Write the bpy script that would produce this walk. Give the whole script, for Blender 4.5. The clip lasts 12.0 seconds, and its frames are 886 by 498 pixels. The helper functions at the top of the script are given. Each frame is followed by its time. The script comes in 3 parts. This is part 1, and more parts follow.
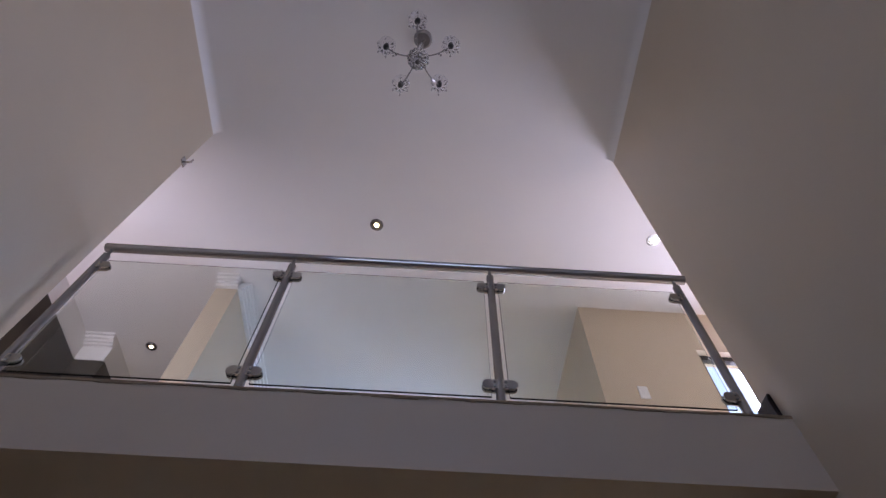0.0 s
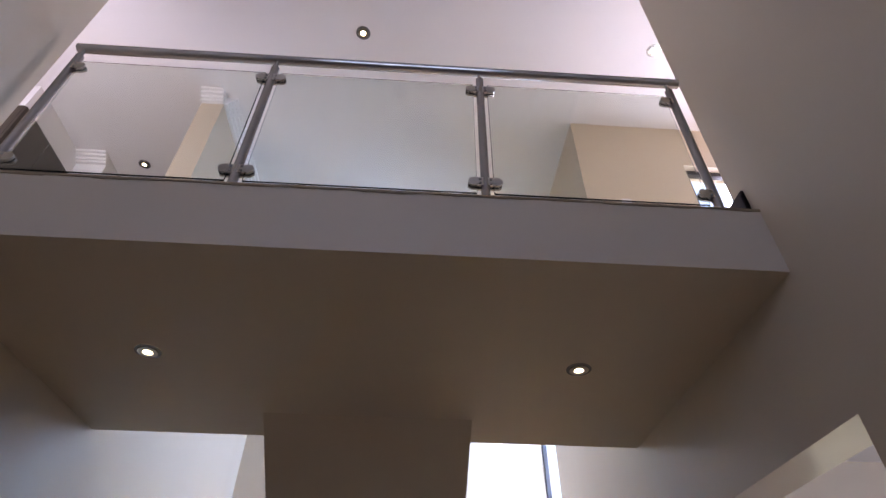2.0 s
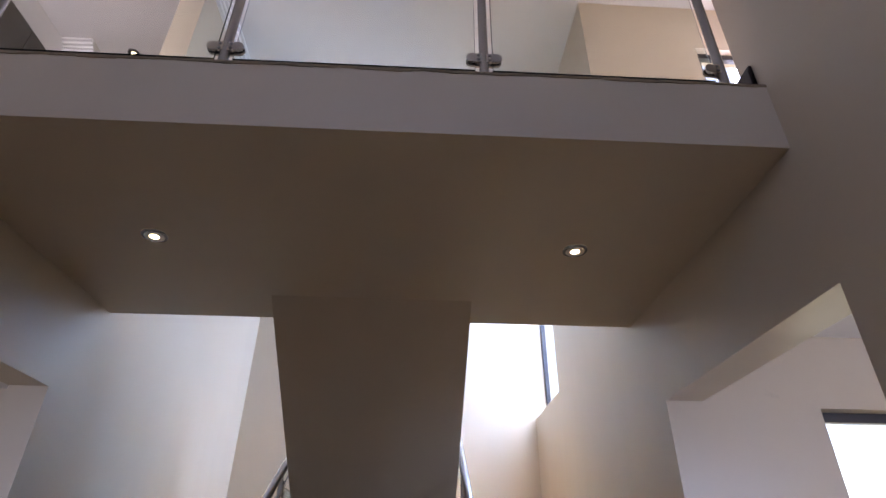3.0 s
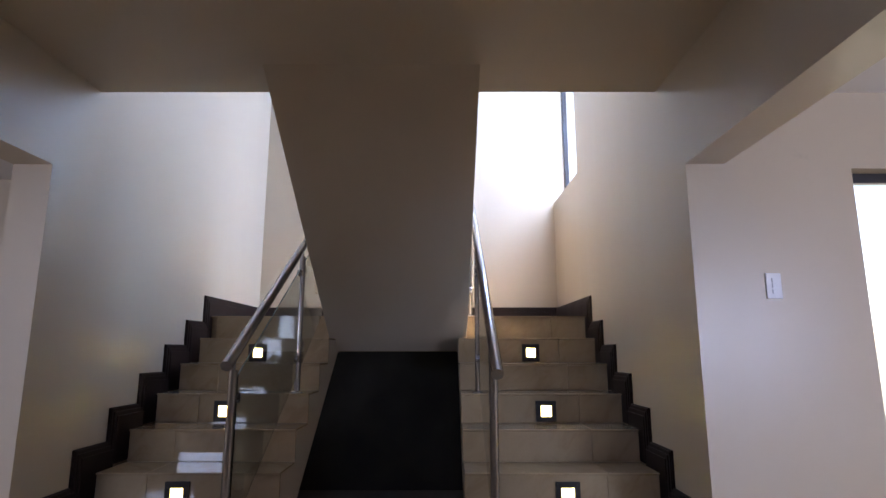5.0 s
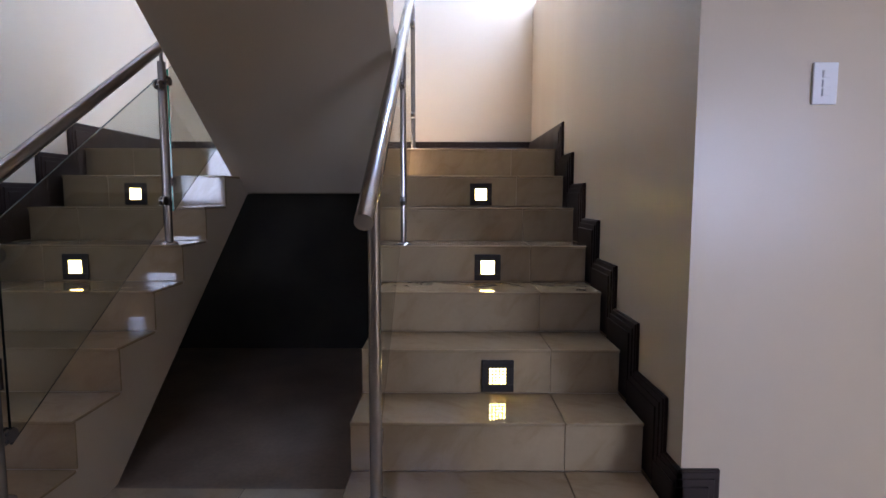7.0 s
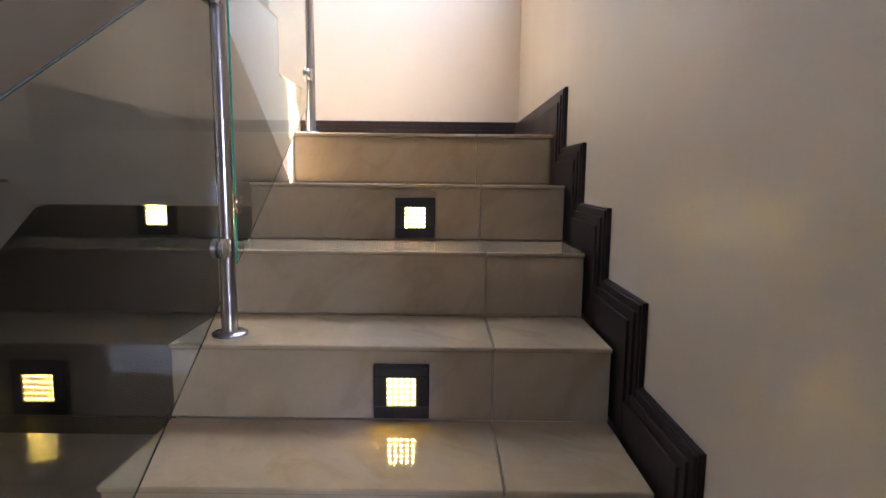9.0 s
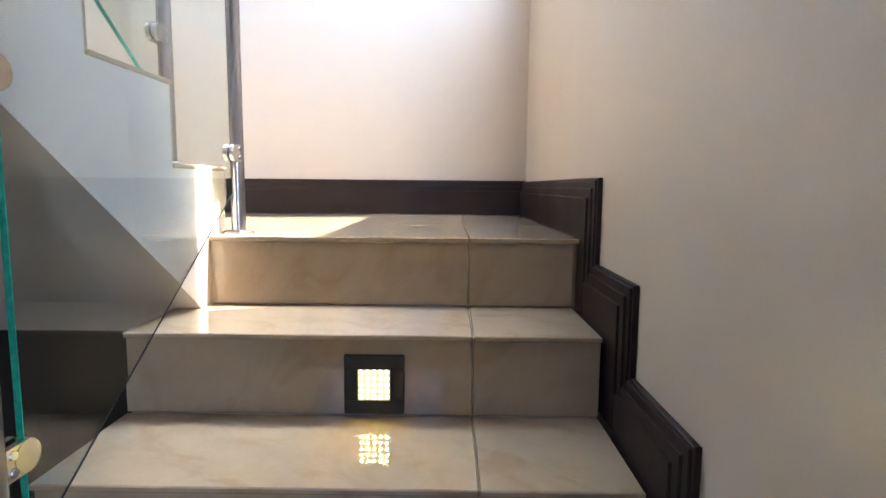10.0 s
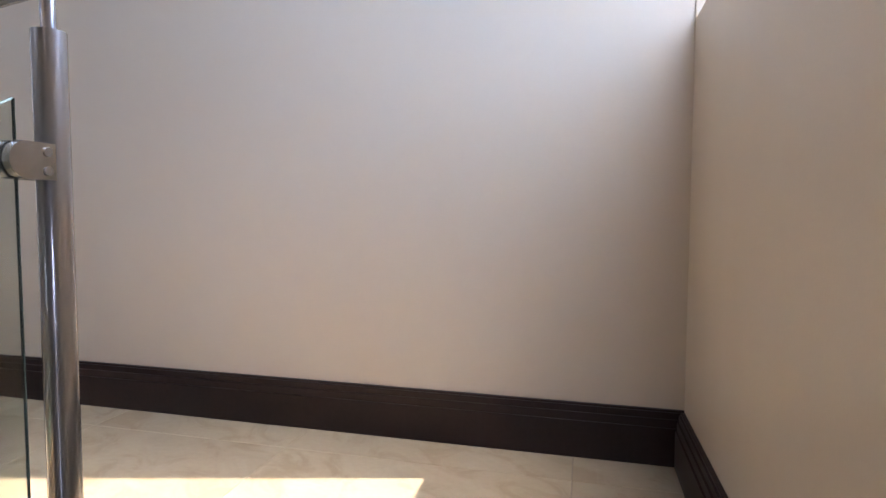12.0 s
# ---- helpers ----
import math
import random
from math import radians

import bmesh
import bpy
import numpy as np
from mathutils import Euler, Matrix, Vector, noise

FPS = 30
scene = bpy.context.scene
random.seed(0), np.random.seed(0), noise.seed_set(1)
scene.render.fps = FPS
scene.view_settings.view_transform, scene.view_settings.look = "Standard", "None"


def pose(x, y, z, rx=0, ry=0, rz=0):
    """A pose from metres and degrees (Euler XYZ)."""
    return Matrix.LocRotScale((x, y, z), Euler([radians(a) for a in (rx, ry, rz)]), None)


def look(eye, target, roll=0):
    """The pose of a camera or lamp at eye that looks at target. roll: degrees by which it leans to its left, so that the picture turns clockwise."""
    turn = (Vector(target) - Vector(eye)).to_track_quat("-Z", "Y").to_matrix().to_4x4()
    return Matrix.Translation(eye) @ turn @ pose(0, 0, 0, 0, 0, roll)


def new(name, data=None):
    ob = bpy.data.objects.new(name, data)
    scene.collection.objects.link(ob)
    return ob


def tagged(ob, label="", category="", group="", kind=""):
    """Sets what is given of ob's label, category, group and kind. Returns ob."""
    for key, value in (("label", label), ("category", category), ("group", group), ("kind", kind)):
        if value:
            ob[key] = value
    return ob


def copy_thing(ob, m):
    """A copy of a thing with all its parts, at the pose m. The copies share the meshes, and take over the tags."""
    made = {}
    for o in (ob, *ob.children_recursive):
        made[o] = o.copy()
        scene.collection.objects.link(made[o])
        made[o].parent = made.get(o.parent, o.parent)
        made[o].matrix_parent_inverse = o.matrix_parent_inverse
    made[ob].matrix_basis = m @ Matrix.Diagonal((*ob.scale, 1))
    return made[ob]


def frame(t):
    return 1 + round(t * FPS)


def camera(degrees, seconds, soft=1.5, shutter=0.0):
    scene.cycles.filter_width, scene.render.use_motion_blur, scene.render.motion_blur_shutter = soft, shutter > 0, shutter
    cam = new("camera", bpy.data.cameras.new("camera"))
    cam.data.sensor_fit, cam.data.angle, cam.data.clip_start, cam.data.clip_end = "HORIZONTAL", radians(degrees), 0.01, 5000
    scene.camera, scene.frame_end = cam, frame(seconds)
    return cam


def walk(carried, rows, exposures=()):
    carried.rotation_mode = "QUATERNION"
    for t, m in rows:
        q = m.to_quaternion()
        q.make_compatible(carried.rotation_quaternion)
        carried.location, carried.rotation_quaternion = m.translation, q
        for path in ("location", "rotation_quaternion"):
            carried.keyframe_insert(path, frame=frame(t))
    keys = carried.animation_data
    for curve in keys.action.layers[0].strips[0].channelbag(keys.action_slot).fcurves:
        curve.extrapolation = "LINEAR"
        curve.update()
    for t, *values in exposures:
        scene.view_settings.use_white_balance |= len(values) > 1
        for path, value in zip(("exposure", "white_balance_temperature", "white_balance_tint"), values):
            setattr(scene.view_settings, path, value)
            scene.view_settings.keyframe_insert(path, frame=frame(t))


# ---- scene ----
cam = camera(77.1, 12.0)
PATH = [
    (0, (0.128, 0.241, 1.455), (0.156, 1.3, 3.151), 2.0),
    (0.5, (0.131, 0.287, 1.436), (0.168, 1.394, 3.102), 1.9),
    (1, (0.138, 0.294, 1.411), (0.191, 1.55, 2.966), 1.5),
    (1.5, (0.149, 0.304, 1.384), (0.217, 1.701, 2.813), 1.1),
    (2, (0.163, 0.308, 1.351), (0.242, 1.824, 2.654), 0.8),
    (2.5, (0.174, 0.322, 1.32), (0.259, 1.952, 2.477), 0.7),
    (4.5, (0.268, 0.436, 1.183), (0.279, 2.36, 1.731), 0.1),
    (5, (0.292, 0.531, 1.169), (0.289, 2.499, 1.528), 0.0),
    (5.5, (0.331, 0.667, 1.152), (0.33, 2.661, 1.301), -0.2),
    (6, (0.446, 0.891, 1.137), (0.437, 2.891, 1.14), -0.4),
    (6.5, (0.593, 1.139, 1.135), (0.585, 3.135, 1.01), -0.2),
    (8.5, (0.994, 2.589, 1.209), (0.982, 4.574, 0.97), 0.7),
    (9, (1.032, 2.935, 1.283), (1.028, 4.919, 1.026), 0.6),
    (9.5, (1.078, 3.293, 1.43), (1.067, 5.277, 1.172), 0.8),
    (10, (1.091, 3.586, 1.573), (1.074, 5.573, 1.348), 0.5),
    (10.5, (1.108, 3.84, 1.711), (1.078, 5.833, 1.538), 0.2),
    (11, (1.107, 4.086, 1.869), (1.055, 6.08, 1.732), 0.3),
    (11.5, (1.092, 4.347, 2.03), (0.899, 6.333, 1.899), 0.2),
    (12, (1.165, 4.543, 2.15), (0.677, 6.477, 2.034), 0.2),
]
EXPOSURES = [(0.0, 1.8, 6100, 19), (1.5, 2.15, 6250, 19), (2.5, 2.25, 6350, 19), (4.5, 2.25, 6400, 18), (6.5, 2.2, 6350, 18), (8.5, 2.9, 6600, 17), (9.5, 2.85, 6200, 14), (10.0, 2.8, 5950, 12), (10.5, 2.65, 5900, 11), (11.0, 2.25, 5950, 12), (12.0, 1.55, 6350, 17)]
LW = (27, 5.2, 31, 18, 18, 8)     # watts of sky light through the windows, added ones too
walk(cam, [(t, look(eye, target, roll)) for t, eye, target, roll in PATH], EXPOSURES)

# ---- world, sun and daylight ----
world = bpy.data.worlds.new("world")
scene.world = world
world.use_nodes = True
wn = world.node_tree.nodes
sky = wn.new("ShaderNodeTexSky")
sky.sky_type, sky.sun_disc = "NISHITA", False
SUN_EL, SUN_AZ = radians(60.2), radians(75.4)   # azimuth from +y towards +x
sky.sun_elevation, sky.sun_rotation = SUN_EL, SUN_AZ
wn["Background"].inputs["Strength"].default_value = 0.107
world.node_tree.links.new(sky.outputs["Color"], wn["Background"].inputs["Color"])

sun = new("sun", bpy.data.lights.new("sun", "SUN"))
sun.data.energy, sun.data.angle, sun.data.color = 5.0, radians(0.53), (1.0, 0.975, 0.94)
toward_sun = Vector((math.cos(SUN_EL) * math.sin(SUN_AZ), math.cos(SUN_EL) * math.cos(SUN_AZ), math.sin(SUN_EL)))
sun.matrix_world = look(toward_sun * 20, (0, 0, 0))


def window_light(name, eye, target, w, h, watts, color):
    """Sky light at a window opening; some openings are unseen and added for it."""
    data = bpy.data.lights.new(name, "AREA")
    data.shape, data.size, data.size_y, data.energy, data.color = "RECTANGLE", w, h, watts, color
    ob = new(name, data)
    ob.matrix_world = look(eye, target)
    return ob


SKY_BLUE = (0.36, 0.57, 1.0)
window_light("stair_window_light", (1.68, 5.52, 3.85), (0.0, 5.75, 3.1), 0.62, 2.2, LW[0], SKY_BLUE)
window_light("front_window_light", (-0.05, -2.55, 4.05), (-0.05, 0, 2.5), 2.2, 2.3, LW[1], (0.42, 0.52, 1.0))
# Added lamp that brightens the switch wall from an unseen window.
window_light("side_room_fill_light", (4.35, -2.52, 1.4), (3.9, 0, -0.4), 1.5, 1.5, LW[2], (0.55, 0.67, 1.0))
window_light("other_room_window_light", (-3.4, -2.52, 1.6), (-3.4, 0, 1.4), 1.9, 1.1, LW[3], (0.6, 0.7, 1.0))
# Added lamp to brighten the upstairs passage and pillar; its window is unseen.
window_light("passage_fill_light", (-2.9, 1.83, 4.2), (-2.9, 4.0, 4.4), 1.3, 1.5, LW[5], (0.95, 0.86, 1.0))
window_light("gallery_window_light", (3.3, 3.28, 4.2), (2.6, 2.0, 4.0), 1.2, 1.5, LW[4], (0.75, 0.77, 1.0))


# ---- materials ----
def material(name, color, rough=0.5, metal=0.0, var=0.06, scale=6.0, fine=120.0, bump=0.05, rough_var=0.06, random_tint=0.0):
    """Painted, stone, wood or metal surface: two scales of tone, roughness and relief."""
    m = bpy.data.materials.new(name)
    m.use_nodes = True
    nt = m.node_tree
    n, ln = nt.nodes, nt.links
    b = n["Principled BSDF"]
    b.inputs["Metallic"].default_value = metal
    tc = n.new("ShaderNodeTexCoord")
    big = n.new("ShaderNodeTexNoise")
    big.inputs["Scale"].default_value, big.inputs["Detail"].default_value = scale, 5
    small = n.new("ShaderNodeTexNoise")
    small.inputs["Scale"].default_value, small.inputs["Detail"].default_value = fine, 3
    ln.new(tc.outputs["Object"], big.inputs["Vector"])
    ln.new(tc.outputs["Object"], small.inputs["Vector"])
    mix = n.new("ShaderNodeMix")
    mix.data_type = "FLOAT"
    mix.inputs[0].default_value = 0.3
    ln.new(big.outputs["Fac"], mix.inputs[2])
    ln.new(small.outputs["Fac"], mix.inputs[3])
    ramp = n.new("ShaderNodeValToRGB")
    ramp.color_ramp.elements[0].position, ramp.color_ramp.elements[1].position = 0.3, 0.7
    ramp.color_ramp.elements[0].color = (*[c * (1 - var) for c in color], 1)
    ramp.color_ramp.elements[1].color = (*[min(1, c * (1 + var)) for c in color], 1)
    ln.new(mix.outputs[0], ramp.inputs["Fac"])
    out = ramp.outputs["Color"]
    if random_tint:
        info = n.new("ShaderNodeObjectInfo")
        hsv = n.new("ShaderNodeHueSaturation")
        span = n.new("ShaderNodeMapRange")
        span.inputs[3].default_value, span.inputs[4].default_value = 1 - random_tint, 1 + random_tint
        ln.new(info.outputs["Random"], span.inputs[0])
        ln.new(span.outputs[0], hsv.inputs["Value"])
        ln.new(out, hsv.inputs["Color"])
        out = hsv.outputs["Color"]
    ln.new(out, b.inputs["Base Color"])
    rr = n.new("ShaderNodeMapRange")
    rr.inputs[3].default_value, rr.inputs[4].default_value = max(0.0, rough - rough_var), min(1, rough + rough_var)
    ln.new(big.outputs["Fac"], rr.inputs[0])
    ln.new(rr.outputs[0], b.inputs["Roughness"])
    if bump:
        bp = n.new("ShaderNodeBump")
        bp.inputs["Strength"].default_value, bp.inputs["Distance"].default_value = bump, 0.004
        ln.new(small.outputs["Fac"], bp.inputs["Height"])
        ln.new(bp.outputs["Normal"], b.inputs["Normal"])
    return m


def marble(name, color, vein):
    """Polished cream marble-look porcelain tile with soft slanting veins, different on every tile."""
    m = material(name, color, rough=0.055, var=0.07, scale=2.5, fine=60, bump=0.0, rough_var=0.012, random_tint=0.035)
    nt = m.node_tree
    n, ln = nt.nodes, nt.links
    b = n["Principled BSDF"]
    tc = n.new("ShaderNodeTexCoord")
    info = n.new("ShaderNodeObjectInfo")
    off = n.new("ShaderNodeVectorMath")
    off.operation = "MULTIPLY_ADD"
    off.inputs[1].default_value = (9.0, 7.0, 5.0)
    comb = n.new("ShaderNodeCombineXYZ")
    for k in range(3):
        ln.new(info.outputs["Random"], comb.inputs[k])
    ln.new(comb.outputs[0], off.inputs[0])
    ln.new(tc.outputs["Object"], off.inputs[2])
    turn = n.new("ShaderNodeMapping")
    turn.inputs["Rotation"].default_value = (0.45, 0.62, 0.75)
    ln.new(off.outputs[0], turn.inputs["Vector"])
    pull = n.new("ShaderNodeMapping")
    pull.inputs["Scale"].default_value = (2.4, 10.0, 9.0)
    ln.new(turn.outputs[0], pull.inputs["Vector"])
    streak = n.new("ShaderNodeTexNoise")
    streak.inputs["Scale"].default_value, streak.inputs["Detail"].default_value = 1.0, 6.0
    streak.inputs["Roughness"].default_value, streak.inputs["Distortion"].default_value = 0.58, 0.7
    ln.new(pull.outputs[0], streak.inputs["Vector"])
    pick = n.new("ShaderNodeValToRGB")
    ramp = pick.color_ramp
    ramp.elements[0].position, ramp.elements[1].position = 0.36, 0.62
    ramp.elements[0].color, ramp.elements[1].color = (0.45, 0.45, 0.45, 1), (0, 0, 0, 1)
    hair = ramp.elements.new(0.47)
    hair.color = (0.15, 0.15, 0.15, 1)
    ln.new(streak.outputs["Fac"], pick.inputs["Fac"])
    mix = n.new("ShaderNodeMix")
    mix.data_type = "RGBA"
    base_link = b.inputs["Base Color"].links[0].from_socket
    ln.new(pick.outputs["Color"], mix.inputs[0])
    ln.new(base_link, mix.inputs[6])
    mix.inputs[7].default_value = (*vein, 1)
    ln.new(mix.outputs[2], b.inputs["Base Color"])
    b.inputs["IOR"].default_value = 1.56      # glazed surface
    return m


def glass(name, color=(0.95, 0.985, 0.97)):
    m = bpy.data.materials.new(name)
    m.use_nodes = True
    b = m.node_tree.nodes["Principled BSDF"]
    b.inputs["Base Color"].default_value = (*color, 1)
    b.inputs["Roughness"].default_value, b.inputs["IOR"].default_value = 0.0, 1.5
    b.inputs["Transmission Weight"].default_value = 1.0
    return m


def glow(name, color, strength):
    m = bpy.data.materials.new(name)
    m.use_nodes = True
    b = m.node_tree.nodes["Principled BSDF"]
    b.inputs["Base Color"].default_value = (*color, 1)
    b.inputs["Emission Color"].default_value = (*color, 1)
    b.inputs["Emission Strength"].default_value = strength
    return m


PAINT = material("cream_wall_paint", (0.575, 0.475, 0.345), 0.31, var=0.02, scale=1.6, fine=180, bump=0.04)


def smudged(m, amount=0.10):
    """Adds faint hand marks and roller bands to a paint."""
    n, ln = m.node_tree.nodes, m.node_tree.links
    b = n["Principled BSDF"]
    tc = n.new("ShaderNodeTexCoord")
    spot = n.new("ShaderNodeTexNoise")
    spot.inputs["Scale"].default_value, spot.inputs["Detail"].default_value, spot.inputs["Roughness"].default_value = 3.2, 8, 0.7
    ln.new(tc.outputs["Object"], spot.inputs["Vector"])
    cut = n.new("ShaderNodeValToRGB")
    cut.color_ramp.elements[0].position, cut.color_ramp.elements[1].position = 0.69, 0.76
    cut.color_ramp.elements[0].color, cut.color_ramp.elements[1].color = (1, 1, 1, 1), (1 - amount, 1 - amount, 1 - amount * 0.9, 1)
    ln.new(spot.outputs["Fac"], cut.inputs["Fac"])
    mul = n.new("ShaderNodeMix")
    mul.data_type, mul.blend_type = "RGBA", "MULTIPLY"
    mul.inputs[0].default_value = 1.0
    ln.new(b.inputs["Base Color"].links[0].from_socket, mul.inputs[6])
    ln.new(cut.outputs["Color"], mul.inputs[7])
    ln.new(mul.outputs[2], b.inputs["Base Color"])


def roller_bands(m, rough, spread):
    """Upright bands left by the roller in a silk paint: slow changes of gloss."""
    n, ln = m.node_tree.nodes, m.node_tree.links
    b = n["Principled BSDF"]
    tc = n.new("ShaderNodeTexCoord")
    pull = n.new("ShaderNodeMapping")
    pull.inputs["Scale"].default_value = (3.2, 3.2, 0.35)
    ln.new(tc.outputs["Object"], pull.inputs["Vector"])
    band = n.new("ShaderNodeTexNoise")
    band.inputs["Scale"].default_value, band.inputs["Detail"].default_value = 1.6, 1.0
    ln.new(pull.outputs[0], band.inputs["Vector"])
    span = n.new("ShaderNodeMapRange")
    span.inputs[1].default_value, span.inputs[2].default_value = 0.1, 0.9
    span.inputs[3].default_value, span.inputs[4].default_value = rough - spread, rough + spread
    ln.new(band.outputs["Fac"], span.inputs[0])
    ln.new(span.outputs[0], b.inputs["Roughness"])


smudged(PAINT)
roller_bands(PAINT, 0.33, 0.06)
PAINT_OUT = material("cream_fascia_paint", (0.59, 0.478, 0.345), 0.5, var=0.03, scale=3, fine=160, bump=0.05)
CEILING = material("white_ceiling_paint", (0.8, 0.77, 0.74), 0.75, var=0.015, scale=1.2, fine=150, bump=0.03)
PLASTER = material("white_cornice_plaster", (0.82, 0.8, 0.77), 0.7, var=0.02, bump=0.02)
TILE = marble("cream_marble_tile", (0.41, 0.305, 0.182), (0.28, 0.185, 0.09))
FLOOR_TILE = marble("pale_floor_tile", (0.56, 0.445, 0.31), (0.43, 0.33, 0.215))
GROUT = material("brown_grout", (0.27, 0.195, 0.115), 0.9, var=0.15, scale=30, bump=0.1)
DARK_WOOD = material("dark_stained_wood", (0.021, 0.0105, 0.008), 0.42, var=0.35, scale=5, fine=70, bump=0.12, rough_var=0.1)
DARK_WOOD.node_tree.nodes["Principled BSDF"].inputs["Specular IOR Level"].default_value = 0.3
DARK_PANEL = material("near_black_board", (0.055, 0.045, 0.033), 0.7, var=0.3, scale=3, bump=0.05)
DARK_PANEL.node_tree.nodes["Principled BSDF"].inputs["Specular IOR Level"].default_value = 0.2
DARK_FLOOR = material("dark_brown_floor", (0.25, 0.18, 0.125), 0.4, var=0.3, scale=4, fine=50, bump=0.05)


def satin_steel(name, color):
    """Brushed tube steel: a tight reflection mixed with the wide sheen of the brushing."""
    m = material(name, color, 0.10, metal=1.0, var=0.06, scale=3, fine=300, bump=0.02)
    nt = m.node_tree
    n, ln = nt.nodes, nt.links
    sheen = n.new("ShaderNodeBsdfAnisotropic")
    sheen.inputs["Color"].default_value = (*color, 1)
    sheen.inputs["Roughness"].default_value = 0.34
    mix = n.new("ShaderNodeMixShader")
    mix.inputs[0].default_value = 0.30
    ln.new(n["Principled BSDF"].outputs[0], mix.inputs[1])
    ln.new(sheen.outputs[0], mix.inputs[2])
    ln.new(mix.outputs[0], n["Material Output"].inputs["Surface"])
    return m


STEEL = satin_steel("brushed_stainless_steel", (0.47, 0.45, 0.44))
STEEL_DARK = material("satin_clamp_steel", (0.46, 0.45, 0.44), 0.2, metal=1.0, var=0.08, scale=40, bump=0.02)
RUBBER = material("black_rubber", (0.015, 0.015, 0.015), 0.7, var=0.2, bump=0.02)
BRONZE = material("dark_bronze_frame", (0.022, 0.015, 0.010), 0.55, metal=0.0, var=0.2, scale=40, bump=0.05)
ALU = material("dark_aluminium", (0.05, 0.045, 0.045), 0.4, metal=0.6, var=0.1, bump=0.02)
SLIT_SHADE = material("slit_shade_grey", (0.38, 0.39, 0.42), 0.5, var=0.05, bump=0.0)
PLASTIC = material("white_plastic", (0.8, 0.81, 0.83), 0.35, var=0.02, bump=0.0)
GLASS = glass("clear_railing_glass", (0.83, 0.875, 0.84))
SHADED_RIM = material("shaded_glass_rim", (0.008, 0.013, 0.011), 0.9, var=0.2, scale=60, bump=0.02)
SHADED_RIM.node_tree.nodes["Principled BSDF"].inputs["Specular IOR Level"].default_value = 0.1   # ground, matt edge; its shade is put into the near-black
# Paler copy for top edges, coloured as if they caught the light.
LIT_RIM = material("lit_glass_rim", (0.20, 0.26, 0.25), 0.2, var=0.2, scale=60, bump=0.02)
GLASS_EDGE = material("green_glass_edge", (0.02, 0.30, 0.20), 0.15, var=0.3, scale=60, bump=0.02)
CRYSTAL = glass("cut_crystal", (0.93, 0.93, 0.96))
CRYSTAL.node_tree.nodes["Principled BSDF"].inputs["Roughness"].default_value = 0.03
PANE = glass("window_glass", (0.98, 0.99, 0.99))
# Bars get a faint glow of their own in place of diffuser glare.
GRILLE_GLOW = glow("self_lit_grille", (1.0, 0.88, 0.48), 0.10)
WARM_GLOW = glow("step_light_diffuser", (1.0, 0.86, 0.36), 13.0)
LAMP_GLOW = glow("downlight_bulb", (1.0, 0.80, 0.46), 2.6)
GRASS = material("garden_ground", (0.16, 0.15, 0.10), 0.9, var=0.2, scale=2, bump=0.2)


# ---- mesh helpers ----
def box(bm, x0, x1, y0, y1, z0, z1, bevel=0.0):
    r = bmesh.ops.create_cube(bm, size=1.0, matrix=Matrix.Translation(((x0 + x1) / 2, (y0 + y1) / 2, (z0 + z1) / 2)) @ Matrix.Diagonal((x1 - x0, y1 - y0, z1 - z0, 1)))
    if bevel:
        edges = list({e for v in r["verts"] for e in v.link_edges})
        bmesh.ops.bevel(bm, geom=edges, offset=bevel, segments=2, affect="EDGES", profile=0.6)
    return bm


def boxes(*args, bevel=0.0):
    bm = bmesh.new()
    for a in args:
        box(bm, *a, bevel=bevel)
    return bm


def rod(bm, a, b, r, r2=None, seg=20):
    a, b = Vector(a), Vector(b)
    d = b - a
    m = Matrix.Translation((a + b) / 2) @ d.to_track_quat("Z", "Y").to_matrix().to_4x4()
    bmesh.ops.create_cone(bm, cap_ends=True, segments=seg, radius1=r, radius2=r if r2 is None else r2, depth=d.length, matrix=m)
    return bm


def rods(*args, seg=20):
    bm = bmesh.new()
    for a in args:
        rod(bm, *a, seg=seg)
    return bm


def prism(outline, x0, x1):
    """Solid with its outline in the y-z plane, from x0 to x1."""
    bm = bmesh.new()
    face = bm.faces.new([bm.verts.new((x0, y, z)) for y, z in outline])
    out = bmesh.ops.extrude_face_region(bm, geom=[face])
    bmesh.ops.translate(bm, vec=(x1 - x0, 0, 0), verts=[v for v in out["geom"] if isinstance(v, bmesh.types.BMVert)])
    bmesh.ops.recalc_face_normals(bm, faces=bm.faces)
    return bm


def lathe(profile, seg=24, at=(0, 0, 0)):
    """Turned shape round z from (radius, height) pairs."""
    bm = bmesh.new()
    rings = [[bm.verts.new((at[0] + r * math.cos(2 * math.pi * k / seg), at[1] + r * math.sin(2 * math.pi * k / seg), at[2] + z)) for k in range(seg)] for r, z in profile]
    for lo, hi in zip(rings, rings[1:]):
        for k in range(seg):
            bm.faces.new((lo[k], lo[(k + 1) % seg], hi[(k + 1) % seg], hi[k]))
    bm.faces.new(rings[0][::-1])
    bm.faces.new(rings[-1])
    return bm


def mesh_of(name, bm, mat, smooth=False):
    me = bpy.data.meshes.new(name)
    bm.to_mesh(me)
    bm.free()
    me.materials.append(mat)
    if smooth:
        me.shade_smooth()
        me.set_sharp_from_angle(angle=radians(35))
    return me


def part(name, bm, mat, parent=None, label="", smooth=False):
    """One bmesh as one mesh object under a thing or part."""
    ob = new(name, mesh_of(name, bm, mat, smooth))
    ob.parent = parent
    return tagged(ob, label) if label else ob


def thing(name, label, category, group="", kind="", at=(0, 0, 0)):
    ob = new(name)
    ob.location = at
    ob.empty_display_size = 0.1
    return tagged(ob, label, category, group, kind)


